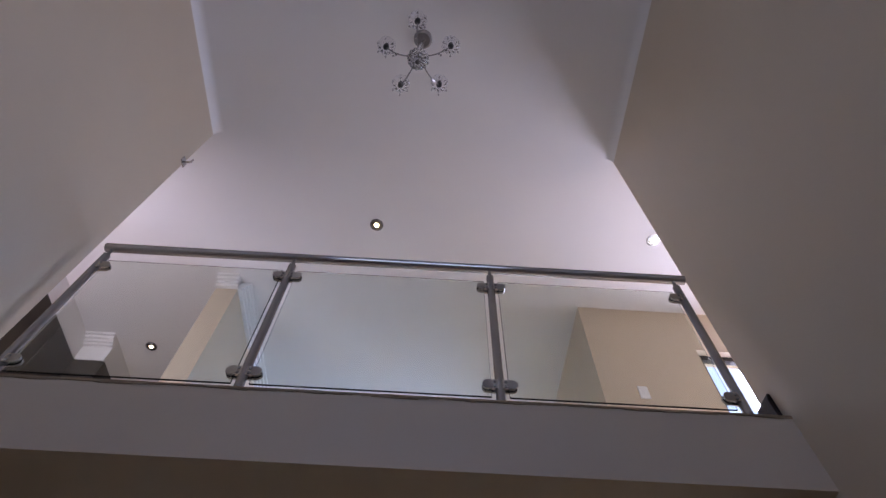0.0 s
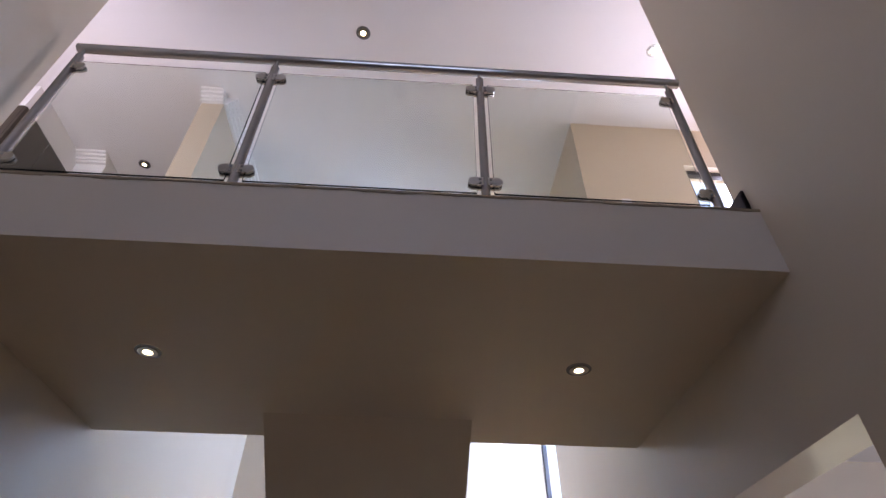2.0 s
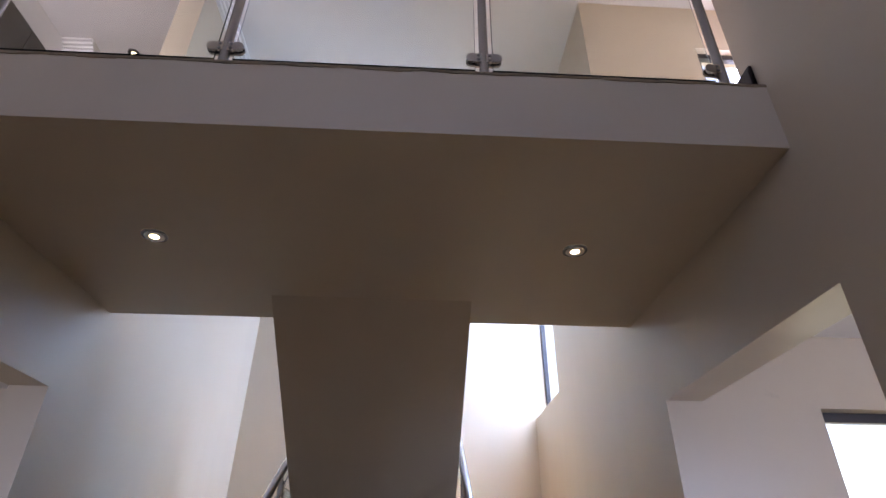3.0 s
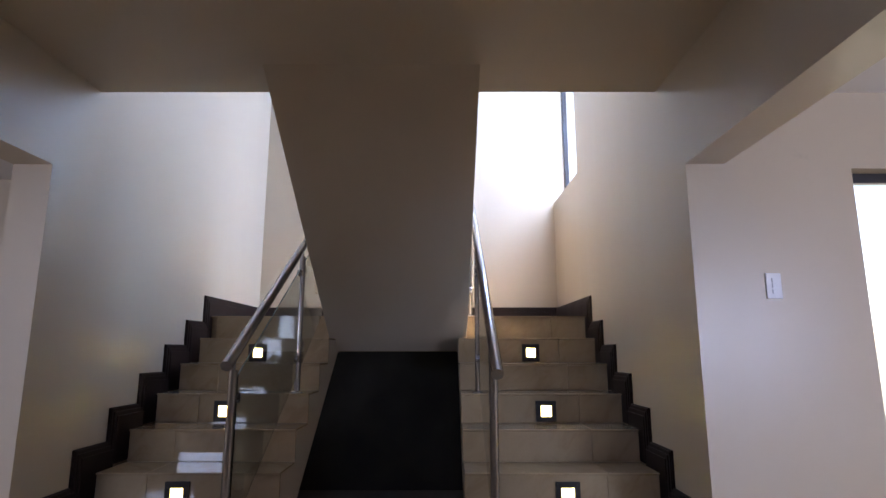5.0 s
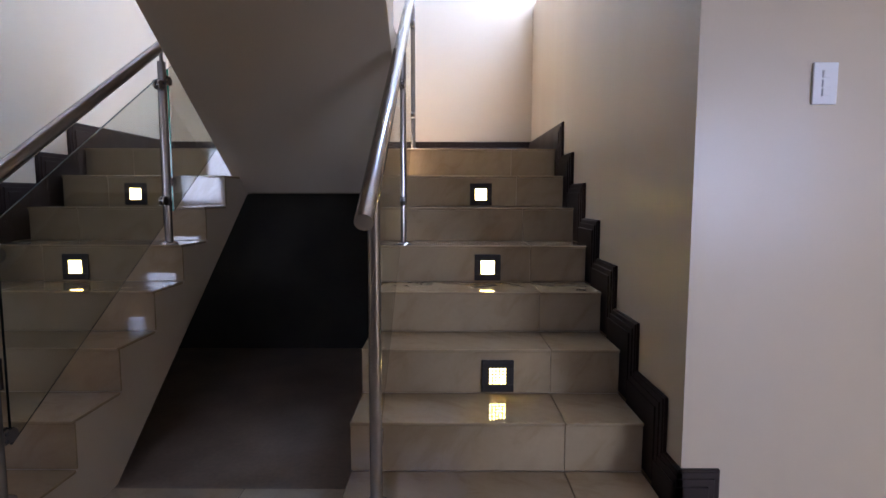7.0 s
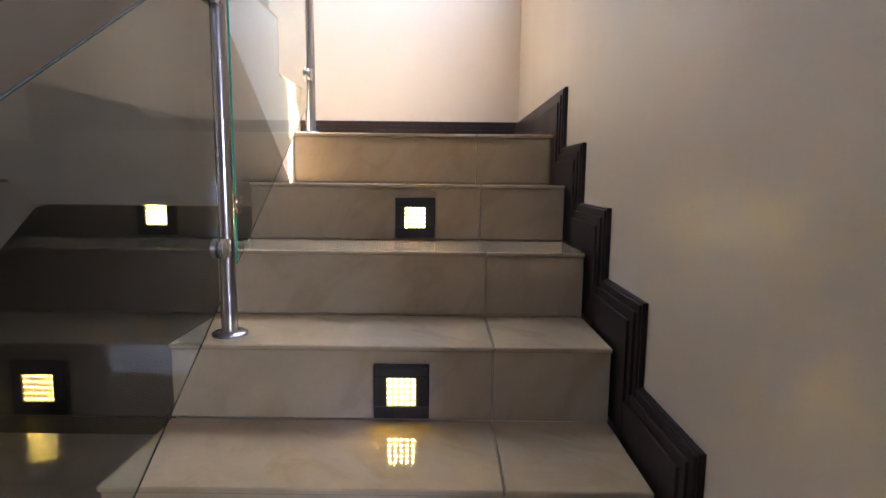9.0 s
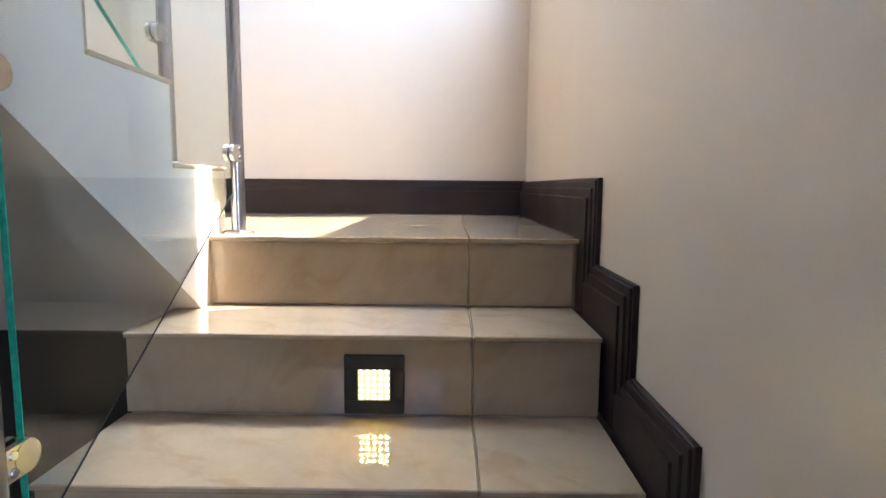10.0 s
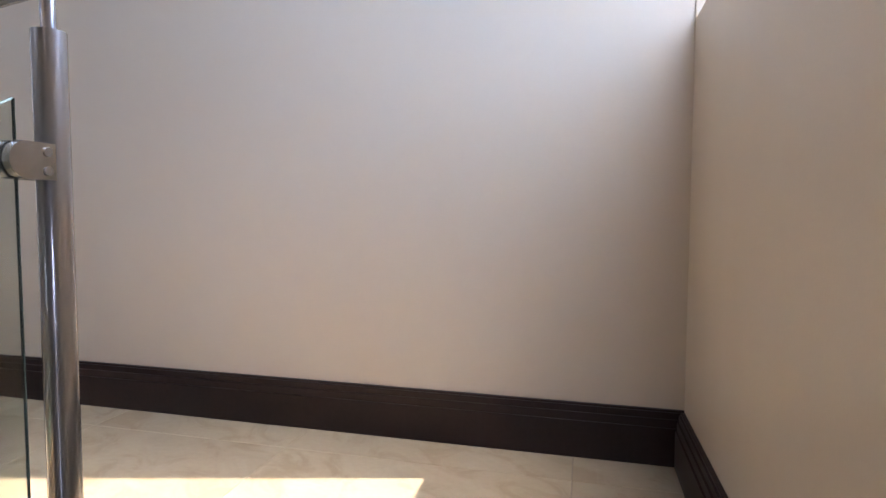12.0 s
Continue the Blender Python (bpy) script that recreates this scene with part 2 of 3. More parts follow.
def structure(name, bm, mat, label, category="wall", smooth=False):
    return tagged(part(name, bm, mat, None, smooth=smooth), label, category, kind="structure")


# ---- plan ----
XR, XL = 1.454, -1.595          # hall side walls
YF = 6.226                      # far wall of the stair well
RISE, RUN = 0.18, 0.283
NOSE8 = 5.008
LAND = 8 * RISE
FLOOR2 = 2 * LAND
SOFFIT, YEDGE, YVOID = 2.568, 1.757, 3.387
CEIL2 = 5.50
LIP2 = FLOOR2 - 0.013            # bare slab edge before the gallery tiles
DOORY0, DOORY1, LINTEL = 1.77, 3.093, 2.053
WT = 0.19
YBACK = -2.6
RX0, RX1 = 0.40, 1.418          # right flight
LX0, LX1 = -1.527, -0.565       # left flight
CX0, CX1 = -0.608, 0.473        # upper flight in the middle
C1 = 5.12                       # its first riser


def nose(k):
    return NOSE8 - (8 - k) * RUN


# ---- setting ----
structure("ground", boxes((-400, 400, -400, 400, -0.6, -0.3)), GRASS, "dry garden ground outside the house", "ground")
structure("floor", boxes((-5.4, 5.4, YBACK, 3.53, -0.2, -0.012)), GROUT, "grouted bed of the tiled hall floor", "floor")
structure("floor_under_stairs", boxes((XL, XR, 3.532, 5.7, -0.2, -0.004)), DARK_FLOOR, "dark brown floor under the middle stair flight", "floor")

WIN_Y0, WIN_Y1, WIN_Z0, WIN_Z1 = 5.185, YF - 0.005, 2.695, 5.1
structure("wall_right", boxes(
    (XR, XR + WT, YBACK, DOORY0, 0, FLOOR2), (XR, XR + WT, DOORY0, DOORY1, LINTEL, FLOOR2), (XR, XR + WT, DOORY1, WIN_Y0, 0, FLOOR2),
    (XR, XR + WT, WIN_Y0, YF + 0.2, 0, WIN_Z0), (XR, XR + WT, WIN_Y0, YF + 0.2, WIN_Z1, CEIL2), (XR, XR + WT, 3.31, WIN_Y0, FLOOR2, CEIL2),
    (XR, XR + WT, WIN_Y1, YF + 0.2, WIN_Z0, WIN_Z1), (XR, XR + WT, YBACK, 1.865, FLOOR2, CEIL2)), PAINT, "cream painted stairwell wall with a room opening")
structure("wall_left", boxes(
    (XL - WT, XL, YBACK, DOORY0, 0, FLOOR2), (XL - WT, XL, DOORY0, DOORY1, LINTEL, FLOOR2), (XL - WT, XL, DOORY1, YF + 0.2, 0, FLOOR2),
    (XL - WT, XL, 3.25, YF + 0.2, FLOOR2, CEIL2), (XL - WT, XL, YBACK, 1.83, FLOOR2, CEIL2)), PAINT, "cream painted stairwell wall lit by blue daylight")
structure("wall_far", boxes((XL - WT, XR, YF, YF + 0.2, 0, CEIL2)), PAINT, "cream painted wall behind the stair landing")
structure("wall_back", boxes(
    (XL - WT, -1.15, YBACK - 0.2, YBACK, 0, CEIL2), (1.05, XR + WT, YBACK - 0.2, YBACK, 0, CEIL2), (-1.15, 1.05, YBACK - 0.2, YBACK, 5.2, CEIL2), (-1.15, 1.05, YBACK - 0.2, YBACK, 0, 2.9)),
    PAINT, "cream painted front wall of the double-height hall")
bm = prism([(YEDGE, SOFFIT), (YVOID, SOFFIT), (YVOID, FLOOR2), (YEDGE + 0.115, FLOOR2), (YEDGE + 0.115, LIP2), (YEDGE, LIP2)], XL - 0.02, XR + 0.02)
box(bm, -5.4, XL - WT + 0.01, 1.8, 7.0, SOFFIT, FLOOR2, 0.004)
box(bm, XR + WT, 5.4, 1.8, 3.31, SOFFIT, FLOOR2, 0.004)
structure("gallery_floor", bm, PAINT_OUT, "cream painted gallery slab with a chipped top edge", "gallery")
structure("ceiling_upper", boxes((XL - WT, XR + WT, YBACK - 0.2, 7.0, CEIL2, CEIL2 + 0.15), (-5.5, XL - WT, 1.60, 7.0, CEIL2, CEIL2 + 0.15), (XR + WT, 5.4, YBACK - 0.2, 3.5, CEIL2, CEIL2 + 0.15)), CEILING, "white painted ceiling over hall, gallery and stairwell", "ceiling")
# rooms beside the hall
structure("ceiling_right_room", boxes((XR + WT, 5.4, YBACK, 3.093, 2.42, 2.56)), CEILING, "white ceiling of the side room", "ceiling")
structure("ceiling_left_room", boxes((-5.4, XL - WT, YBACK, 7.0, 2.42, 2.56)), CEILING, "white ceiling of the other side room", "ceiling")
structure("wall_right_room", boxes(
    (XR + WT, 2.25, 3.093, 3.30, 0, 2.56), (2.25, 4.1, 3.093, 3.30, 2.03, 2.56), (2.25, 4.1, 3.093, 3.30, 0, 0.3), (4.1, 5.4, 3.093, 3.30, 0, 2.56),
    (5.4, 5.5, YBACK, 3.31, 0, CEIL2), (XR + WT, 3.6, YBACK - 0.1, YBACK, 0, CEIL2), (5.1, 5.4, YBACK - 0.1, YBACK, 0, CEIL2), (3.6, 5.1, YBACK - 0.1, YBACK, 0, 0.6), (3.6, 5.1, YBACK - 0.1, YBACK, 2.2, CEIL2)),
    PAINT, "cream painted walls of the side room")
structure("wall_left_room", boxes(
    (-5.5, -5.4, YBACK, 7.1, 0, 2.56), (-5.5, -5.4, 1.70, 7.1, 2.56, CEIL2),
    (-5.4, XL - WT, 4.5, 4.6, 0, 2.42), (-5.4, XL - WT, 7.0, 7.1, 0, CEIL2),
    (-2.4, XL - WT, YBACK - 0.1, YBACK, 0, 2.56), (-5.4, -4.4, YBACK - 0.1, YBACK, 0, 2.56), (-4.4, -2.4, YBACK - 0.1, YBACK, 0, 1.0), (-4.4, -2.4, YBACK - 0.1, YBACK, 2.2, 2.56)), PAINT, "cream painted walls of the other side room")
# gallery surroundings upstairs
structure("wall_gallery_right", boxes(
    (XR + WT, 2.36, 3.315, 3.50, FLOOR2, CEIL2), (2.36, 3.9, 3.315, 3.50, 5.0, CEIL2), (2.36, 3.9, 3.315, 3.50, FLOOR2, 3.3), (3.9, 5.4, 3.315, 3.50, FLOOR2, CEIL2)), PAINT, "cream painted gallery wall with a window")
structure("wall_gallery_front", boxes((XR + WT, 5.4, 1.70, 1.80, FLOOR2, CEIL2), (-5.4, -3.6, 1.70, 1.80, SOFFIT, CEIL2), (-2.2, XL - WT, 1.70, 1.80, SOFFIT, CEIL2), (-3.6, -2.2, 1.70, 1.80, SOFFIT, 3.4), (-3.6, -2.2, 1.70, 1.80, 5.0, CEIL2)), PAINT, "cream painted gallery wall beside the void")


def cornice(name, a, b, into):
    """Stepped plaster cornice along the ceiling from a to b, projecting towards `into`."""
    bm = bmesh.new()
    (xa, ya), (xb, yb), (ix, iy) = a, b, into
    for depth, drop0, drop1 in ((0.10, 0.0, 0.022), (0.075, 0.022, 0.05), (0.05, 0.05, 0.075), (0.03, 0.075, 0.10)):
        xs, ys = sorted((xa, xb + ix * depth)), sorted((ya, yb + iy * depth))
        box(bm, xs[0], xs[1], ys[0], ys[1], CEIL2 - drop1, CEIL2 - drop0)
    return structure(name, bm, PLASTER, "white stepped plaster ceiling cornice", "cornice")


def cove(name, wall, sign, y1, r=0.06):
    """Smooth quarter-round plaster cove along a hall wall."""
    arc = [(wall + sign * r * (1 - math.cos(a)), CEIL2 - r + r * math.sin(a)) for a in (k * math.pi / 16 for k in range(9))]
    bm = bmesh.new()
    ring0 = [bm.verts.new((x, YBACK, z)) for x, z in arc + [(wall, CEIL2)]]
    face = bm.faces.new(ring0)
    out = bmesh.ops.extrude_face_region(bm, geom=[face])
    bmesh.ops.translate(bm, vec=(0, y1 - YBACK, 0), verts=[v for v in out["geom"] if isinstance(v, bmesh.types.BMVert)])
    bmesh.ops.recalc_face_normals(bm, faces=bm.faces)
    return structure(name, bm, CEILING, "white plaster cove along the hall ceiling", "cornice", smooth=True)


cove("cornice_1", XR, -1, 1.865)
cove("cornice_2", XL, 1, 1.83)
cornice("cornice_3", (XL, 3.25), (XL, YF), (1, 0))
cornice("cornice_4", (XL - WT, 3.25), (XL, 3.25), (0, -1))


def window(name, label, x0, x1, y0, y1, z0, z1, mullions=1, bar=0.05):
    """Framed window in the plane between two corners; one of its spans is its thickness."""
    w = thing(name, label, "window", kind="structure")
    along_y = (y1 - y0) > (x1 - x0)
    fr = bmesh.new()
    if along_y:
        for a, b in ((y0, y0 + bar), (y1 - bar, y1)):
            box(fr, x0, x1, a, b, z0, z1, 0.004)
        for a, b in ((z0, z0 + bar), (z1 - bar, z1)):
            box(fr, x0, x1, y0 + bar, y1 - bar, a, b, 0.004)
    else:
        for a, b in ((x0, x0 + bar), (x1 - bar, x1)):
            box(fr, a, b, y0, y1, z0, z1, 0.004)
        for a, b in ((z0, z0 + bar), (z1 - bar, z1)):
            box(fr, x0 + bar, x1 - bar, y0, y1, a, b, 0.004)
    part("window_frame", fr, ALU, w, "dark aluminium frame")
    for k in range(mullions):
        f = (k + 1) / (mullions + 1)
        if along_y:
            m = y0 + f * (y1 - y0)
            part("mullion", boxes((x0, x1, m - bar / 2, m + bar / 2, z0 + bar, z1 - bar)), ALU, w)
        else:
            m = x0 + f * (x1 - x0)
            part("mullion", boxes((m - bar / 2, m + bar / 2, y0, y1, z0 + bar, z1 - bar)), ALU, w)
    c = (x0 + x1) / 2, (y0 + y1) / 2
    if along_y:
        p = part("pane", boxes((c[0] - 0.003, c[0] + 0.003, y0 + bar, y1 - bar, z0 + bar, z1 - bar)), PANE, w)
    else:
        p = part("pane", boxes((x0 + bar, x1 - bar, c[1] - 0.003, c[1] + 0.003, z0 + bar, z1 - bar)), PANE, w)
    p.visible_shadow = False
    return w


window("window_1", "tall narrow dark-framed stair window above the landing", XR + 0.12, XR + 0.17, WIN_Y0, WIN_Y1, WIN_Z0, WIN_Z1, mullions=0, bar=0.04)
window("window_2", "bright dark-framed window in the side room", 2.25, 4.1, 3.17, 3.22, 0.3, 2.03)
window("window_3", "bright dark-framed gallery window", 2.36, 3.9, 3.37, 3.42, 3.3, 5.0)
window("window_4", "high dark-framed front window of the hall", -1.15, 1.05, YBACK - 0.12, YBACK - 0.07, 2.9, 5.2)
# Out of view; added as the opening for the side room lamp.
window("window_5", "unseen dark-framed window added to light the side room", 3.6, 5.1, YBACK - 0.08, YBACK - 0.03, 0.6, 2.2)
# Unseen opening, added to carry the passage fill.
window("window_7", "unseen dark-framed window added to light the upstairs passage", -3.6, -2.2, 1.72, 1.77, 3.4, 5.0)
window("window_6", "dark-framed window of the other side room", -4.4, -2.4, YBACK - 0.08, YBACK - 0.03, 1.0, 2.2)


# ragged tile and grout edge along the top of the gallery fascia
bm = bmesh.new()
count = 90
step = (XR - XL) / count
for k in range(count):
    a = XL + k * step
    drop = 0.006 + 0.007 * noise.noise((a * 9.0, 1.3, 0.0)) + 0.003 * random.random()
    proud = 0.003 + 0.003 * abs(noise.noise((a * 14.0, 4.7, 0.0)))
    box(bm, a, a + step, YEDGE - proud, YEDGE + 0.01, LIP2 - max(0.002, drop), LIP2 + 0.004)
structure("trim", bm, GROUT, "chipped brown tile edge along the gallery slab", "trim")

# ---- stair flights ----
def tile_mesh(name, w, d, h, mat, bevel=0.0025):
    bm = boxes((0, w, 0, d, 0, h))
    bmesh.ops.bevel(bm, geom=list(bm.edges), offset=bevel, segments=1, affect="EDGES")
    return mesh_of(name, bm, mat)


def piece(name, mesh, parent, at, turn=None):
    ob = new(name, mesh)
    ob.parent = parent
    ob.location = at
    if turn:
        ob.rotation_euler = turn
    return ob


TT, RT, LIP, GAP = 0.012, 0.010, 0.012, 0.0018


def lower_flight(label, x0, x1, joint):
    """Eight risers up to the landing: painted body, two tread tiles and two riser tiles a step."""
    st = thing("stair_flight", label, "stairs", "lower stair flights")
    pts = [(nose(1) + LIP + RT, 0.0)]
    for k in range(1, 9):
        pts.append((nose(k) + LIP + RT, k * RISE - TT))
        if k < 8:
            pts.append((nose(k + 1) + LIP + RT, k * RISE - TT))
    pts += [(NOSE8 + 0.2, LAND - TT), (NOSE8 + 0.2, 1.16), (5.10, 1.15), (3.55, 0.0)]
    part("stair_body", prism(pts, x0 + 0.004, x1 - 0.001), PAINT_OUT, st, "cream painted masonry side of the stair")
    spans = ((x0, joint - GAP / 2), (joint + GAP / 2, x1))
    treads = [tile_mesh("tread_tile", b - a, RUN + LIP - 0.001, TT, TILE) for a, b in spans]
    risers = [tile_mesh("riser_tile", b - a, RT, RISE - TT - GAP, TILE, 0.0015) for a, b in spans]
    for k in range(1, 9):
        for (a, b), t, r in zip(spans, treads, risers):
            if k < 8:
                piece("tread_tile", t, st, (a, nose(k), k * RISE - TT))
            piece("riser_tile", r, st, (a, nose(k) + LIP, (k - 1) * RISE + 0.001))
    return st


lower_flight("straight stair flight in glossy cream marble tile by the cream wall", RX0, RX1, 1.147)
lower_flight("straight stair flight in glossy cream marble tile by the blue-lit wall", LX0, LX1, -1.26)

# landing
land = thing("landing", "half landing tiled in glossy cream marble", "landing", kind="structure")
part("landing_slab", boxes((XL, XR, NOSE8 + 0.2, YF, 1.16, LAND - TT), (RX1, XR, NOSE8 + 0.02, NOSE8 + 0.2, 1.16, LAND - TT), (XL, LX0, NOSE8 + 0.02, NOSE8 + 0.2, 1.16, LAND - TT),
     (LX1, RX0, C1 - 0.02, NOSE8 + 0.2, 1.16, LAND - TT)), GROUT, land)
xs = (XL, -1.26, -0.43, 0.29, 1.147, XR)
ys = (NOSE8, 5.46, 6.045, YF)
for i in range(len(xs) - 1):
    for j in range(len(ys) - 1):
        a, b, c, d = xs[i], xs[i + 1], ys[j], ys[j + 1]
        piece("landing_tile", tile_mesh("landing_tile", b - a - GAP, d - c - GAP, TT, TILE, 0.0012), land, (a + GAP / 2, c + (0 if j == 0 else GAP / 2), LAND - TT))

# upper flight in the middle, rising back towards the gallery
up = thing("stair_flight", "middle stair flight rising from the landing to the gallery", "stairs")
pts = [(C1 - RT, LAND)]
for j in range(1, 9):
    pts.append((C1 - (j - 1) * RUN - RT, LAND + j * RISE - TT))
    if j < 8:
        pts.append((C1 - j * RUN - RT, LAND + j * RISE - TT))
pts += [(3.081, FLOOR2 - TT), (3.079, SOFFIT + 0.002), (5.10, 1.163), (C1 - RT, 1.163)]
part("stair_body", prism(pts, CX0, CX1), PAINT_OUT, up, "cream painted sloping soffit and side")
tm = tile_mesh("tread_tile", CX1 - CX0, RUN + 0.004, TT, TILE)
rm = tile_mesh("riser_tile", CX1 - CX0, RT, RISE - TT - GAP, TILE, 0.0015)
for j in range(1, 9):
    if j < 8:
        piece("tread_tile", tm, up, (CX0, C1 - j * RUN - 0.001, LAND + j * RISE - TT))
    piece("riser_tile", rm, up, (CX0, C1 - (j - 1) * RUN - RT, LAND + (j - 1) * RISE + 0.001))

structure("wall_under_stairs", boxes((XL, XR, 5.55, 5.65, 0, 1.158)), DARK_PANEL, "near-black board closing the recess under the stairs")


# ---- skirting ----
OFF, OFFY, OFFZ = 0.16, 0.105, 0.13     # landing height; stepped boards: lead before the nose, height above the tread
LAYERS = ((0.0, 0.012), (0.006, 0.017), (0.020, 0.013), (0.025, 0.022), (0.044, 0.018), (0.049, 0.027))


def stair_skirting(label, wall, sign):
    """Stepped dark wooden skirting up one flight: a moulded board for each step."""
    sk = thing("stair_skirting", label, "skirting", "stair skirtings")
    for k in range(1, 9):
        bm = bmesh.new()
        for inset, th in LAYERS:
            o = OFFY - inset
            y0 = DOORY1 - th if k == 1 else nose(k) - o
            y1 = nose(k + 1) - o if k < 8 else YF - 0.0005
            z0 = (k - 1) * RISE if k > 1 else 0.0
            xs = sorted((wall, wall - sign * th))
            box(bm, xs[0], xs[1], y0, y1, z0, k * RISE + (OFFZ if k < 8 else OFF - 0.004) - inset)
        bmesh.ops.bevel(bm, geom=list(bm.edges), offset=0.0018, segments=1, affect="EDGES")
        part("skirting_board", bm, DARK_WOOD, sk)
    bm = bmesh.new()
    for inset, th in LAYERS:
        xs = sorted((wall - sign * th, wall + sign * (0.115 - inset * 0.8)))
        box(bm, xs[0], xs[1], DOORY1 - th, DOORY1, 0, RISE + OFFZ - inset)
    bmesh.ops.bevel(bm, geom=list(bm.edges), offset=0.0018, segments=1, affect="EDGES")
    part("skirting_return", bm, DARK_WOOD, sk)
    return sk


stair_skirting("dark stained stepped wooden skirting with moulded edge", XR, 1)
stair_skirting("dark stained stepped wooden skirting below the blue-lit wall", XL, -1)
bm = bmesh.new()
for inset, th in LAYERS:
    box(bm, XL + 0.001, XR - 0.001, YF - th, YF, LAND, LAND + OFF - inset, 0.0018)
structure("baseboard", bm, DARK_WOOD, "dark stained moulded baseboard along the landing", "baseboard")
bm = bmesh.new()
for inset, th in LAYERS[:4]:
    box(bm, XR - th, XR, YEDGE + 0.03, 1.865 + th, LIP2, FLOOR2 + 0.13 - inset, 0.0018)
structure("baseboard_gallery", bm, DARK_WOOD, "dark stained baseboard end on the gallery", "baseboard")


# ---- step lights ----
def step_light():
    """Square recessed light: bronze frame, glowing diffuser, thin grille bars with a weak glow of their own."""
    s = thing("step_light", "lit square step light with dark bronze frame", "step light", "step lights")
    w, o, d = 0.064, 0.034, 0.012
    part("frame", boxes((-w, w, -d, 0, -w, -o), (-w, w, -d, 0, o, w), (-w, -o, -d, 0, -o, o), (o, w, -d, 0, -o, o), bevel=0.003), BRONZE, s, "dark bronze square frame")
    part("diffuser", boxes((-o, o, -0.004, -0.001, -o, o)), WARM_GLOW, s, "glowing warm white diffuser")
    e = o + 0.006
    part("inner_lip", boxes((-e, e, -d - 0.002, -d + 0.001, -e, -o), (-e, e, -d - 0.002, -d + 0.001, o, e), (-e, -o, -d - 0.002, -d + 0.001, -o, o), (o, e, -d - 0.002, -d + 0.001, -o, o), bevel=0.001), BRONZE, s)
    pitch = 2 * o / 5
    for k in range(6):
        z = -o + k * pitch
        part("grille_bar", boxes((-o, o, -0.011, -0.006, max(-o, z - 0.0034), min(o, z + 0.0034))), GRILLE_GLOW, s)
    for k in range(6):
        x = -o + k * pitch
        part("grille_bar", boxes((max(-o, x - 0.0036), min(o, x + 0.0036), -0.0108, -0.0062, -o, o)), GRILLE_GLOW, s)
    for x in (-0.054, 0.054):
        part("screw", rods(((x, -d - 0.001, 0.054), (x, -d + 0.002, 0.054), 0.004), seg=8), ALU, s)
    return s


first = step_light()
spots = [(x, k) for x in (0.937, -1.096) for k in (7, 5, 3)]
for n, (x, k) in enumerate(spots):
    m = pose(x, nose(k) + LIP, (k - 1) * RISE + 0.072)
    if n == 0:
        first.matrix_basis = m
    else:
        copy_thing(first, m)


# ---- railings ----
PR = 0.0195


def clamp(parent, at, axis):
    """D-shaped glass clamp on a post; axis: unit direction towards the pane."""
    ax = Vector(axis)
    a = Vector(at)
    side = Vector((-ax.y, ax.x, 0)) if abs(ax.z) < 0.9 else Vector((1, 0, 0))
    bm = bmesh.new()
    for s in (-1, 1):
        off = side * (0.0115 * s)
        c = a + ax * (PR + 0.027) + off
        rod(bm, c - side * 0.0055, c + side * 0.0055, 0.0225, seg=24)
        m = Matrix.Translation(a + ax * (PR + 0.010) + off) @ ax.to_track_quat("X", "Z").to_matrix().to_4x4() @ Matrix.Diagonal((0.05, 0.0095, 0.0446, 1))
        bmesh.ops.create_cube(bm, size=1, matrix=m)
    ob = part("glass_clamp", bm, STEEL_DARK, parent, "polished steel glass clamp", smooth=True)
    sc = bmesh.new()
    for dz in (-0.0115, 0.0115):
        c = a + ax * (PR + 0.002) + Vector((0, 0, dz))
        rod(sc, c - side * 0.0185, c + side * 0.0185, 0.0058, seg=12)
    part("clamp_screw", sc, STEEL, ob)
    part("gasket", rods((a + ax * (PR + 0.027) - side * 0.006, a + ax * (PR + 0.027) - side * 0.0045, 0.0165), (a + ax * (PR + 0.027) + side * 0.0045, a + ax * (PR + 0.027) + side * 0.006, 0.0165), seg=14), RUBBER, ob)


def post(parent, x, y, z, top, rail_z, flange=True, r=PR):
    p = part("post", rods(((x, y, z), (x, y, top), r), seg=28), STEEL, parent, smooth=True)
    part("spigot", rods(((x, y, top), (x, y, rail_z), 0.009), seg=14), STEEL, p, smooth=True)
    if flange:
        part("base_flange", lathe(((0.042, 0.0), (0.042, 0.004), (0.034, 0.009), (0.024, 0.011)), 28, (x, y, z)), STEEL, p, smooth=True)
    return p


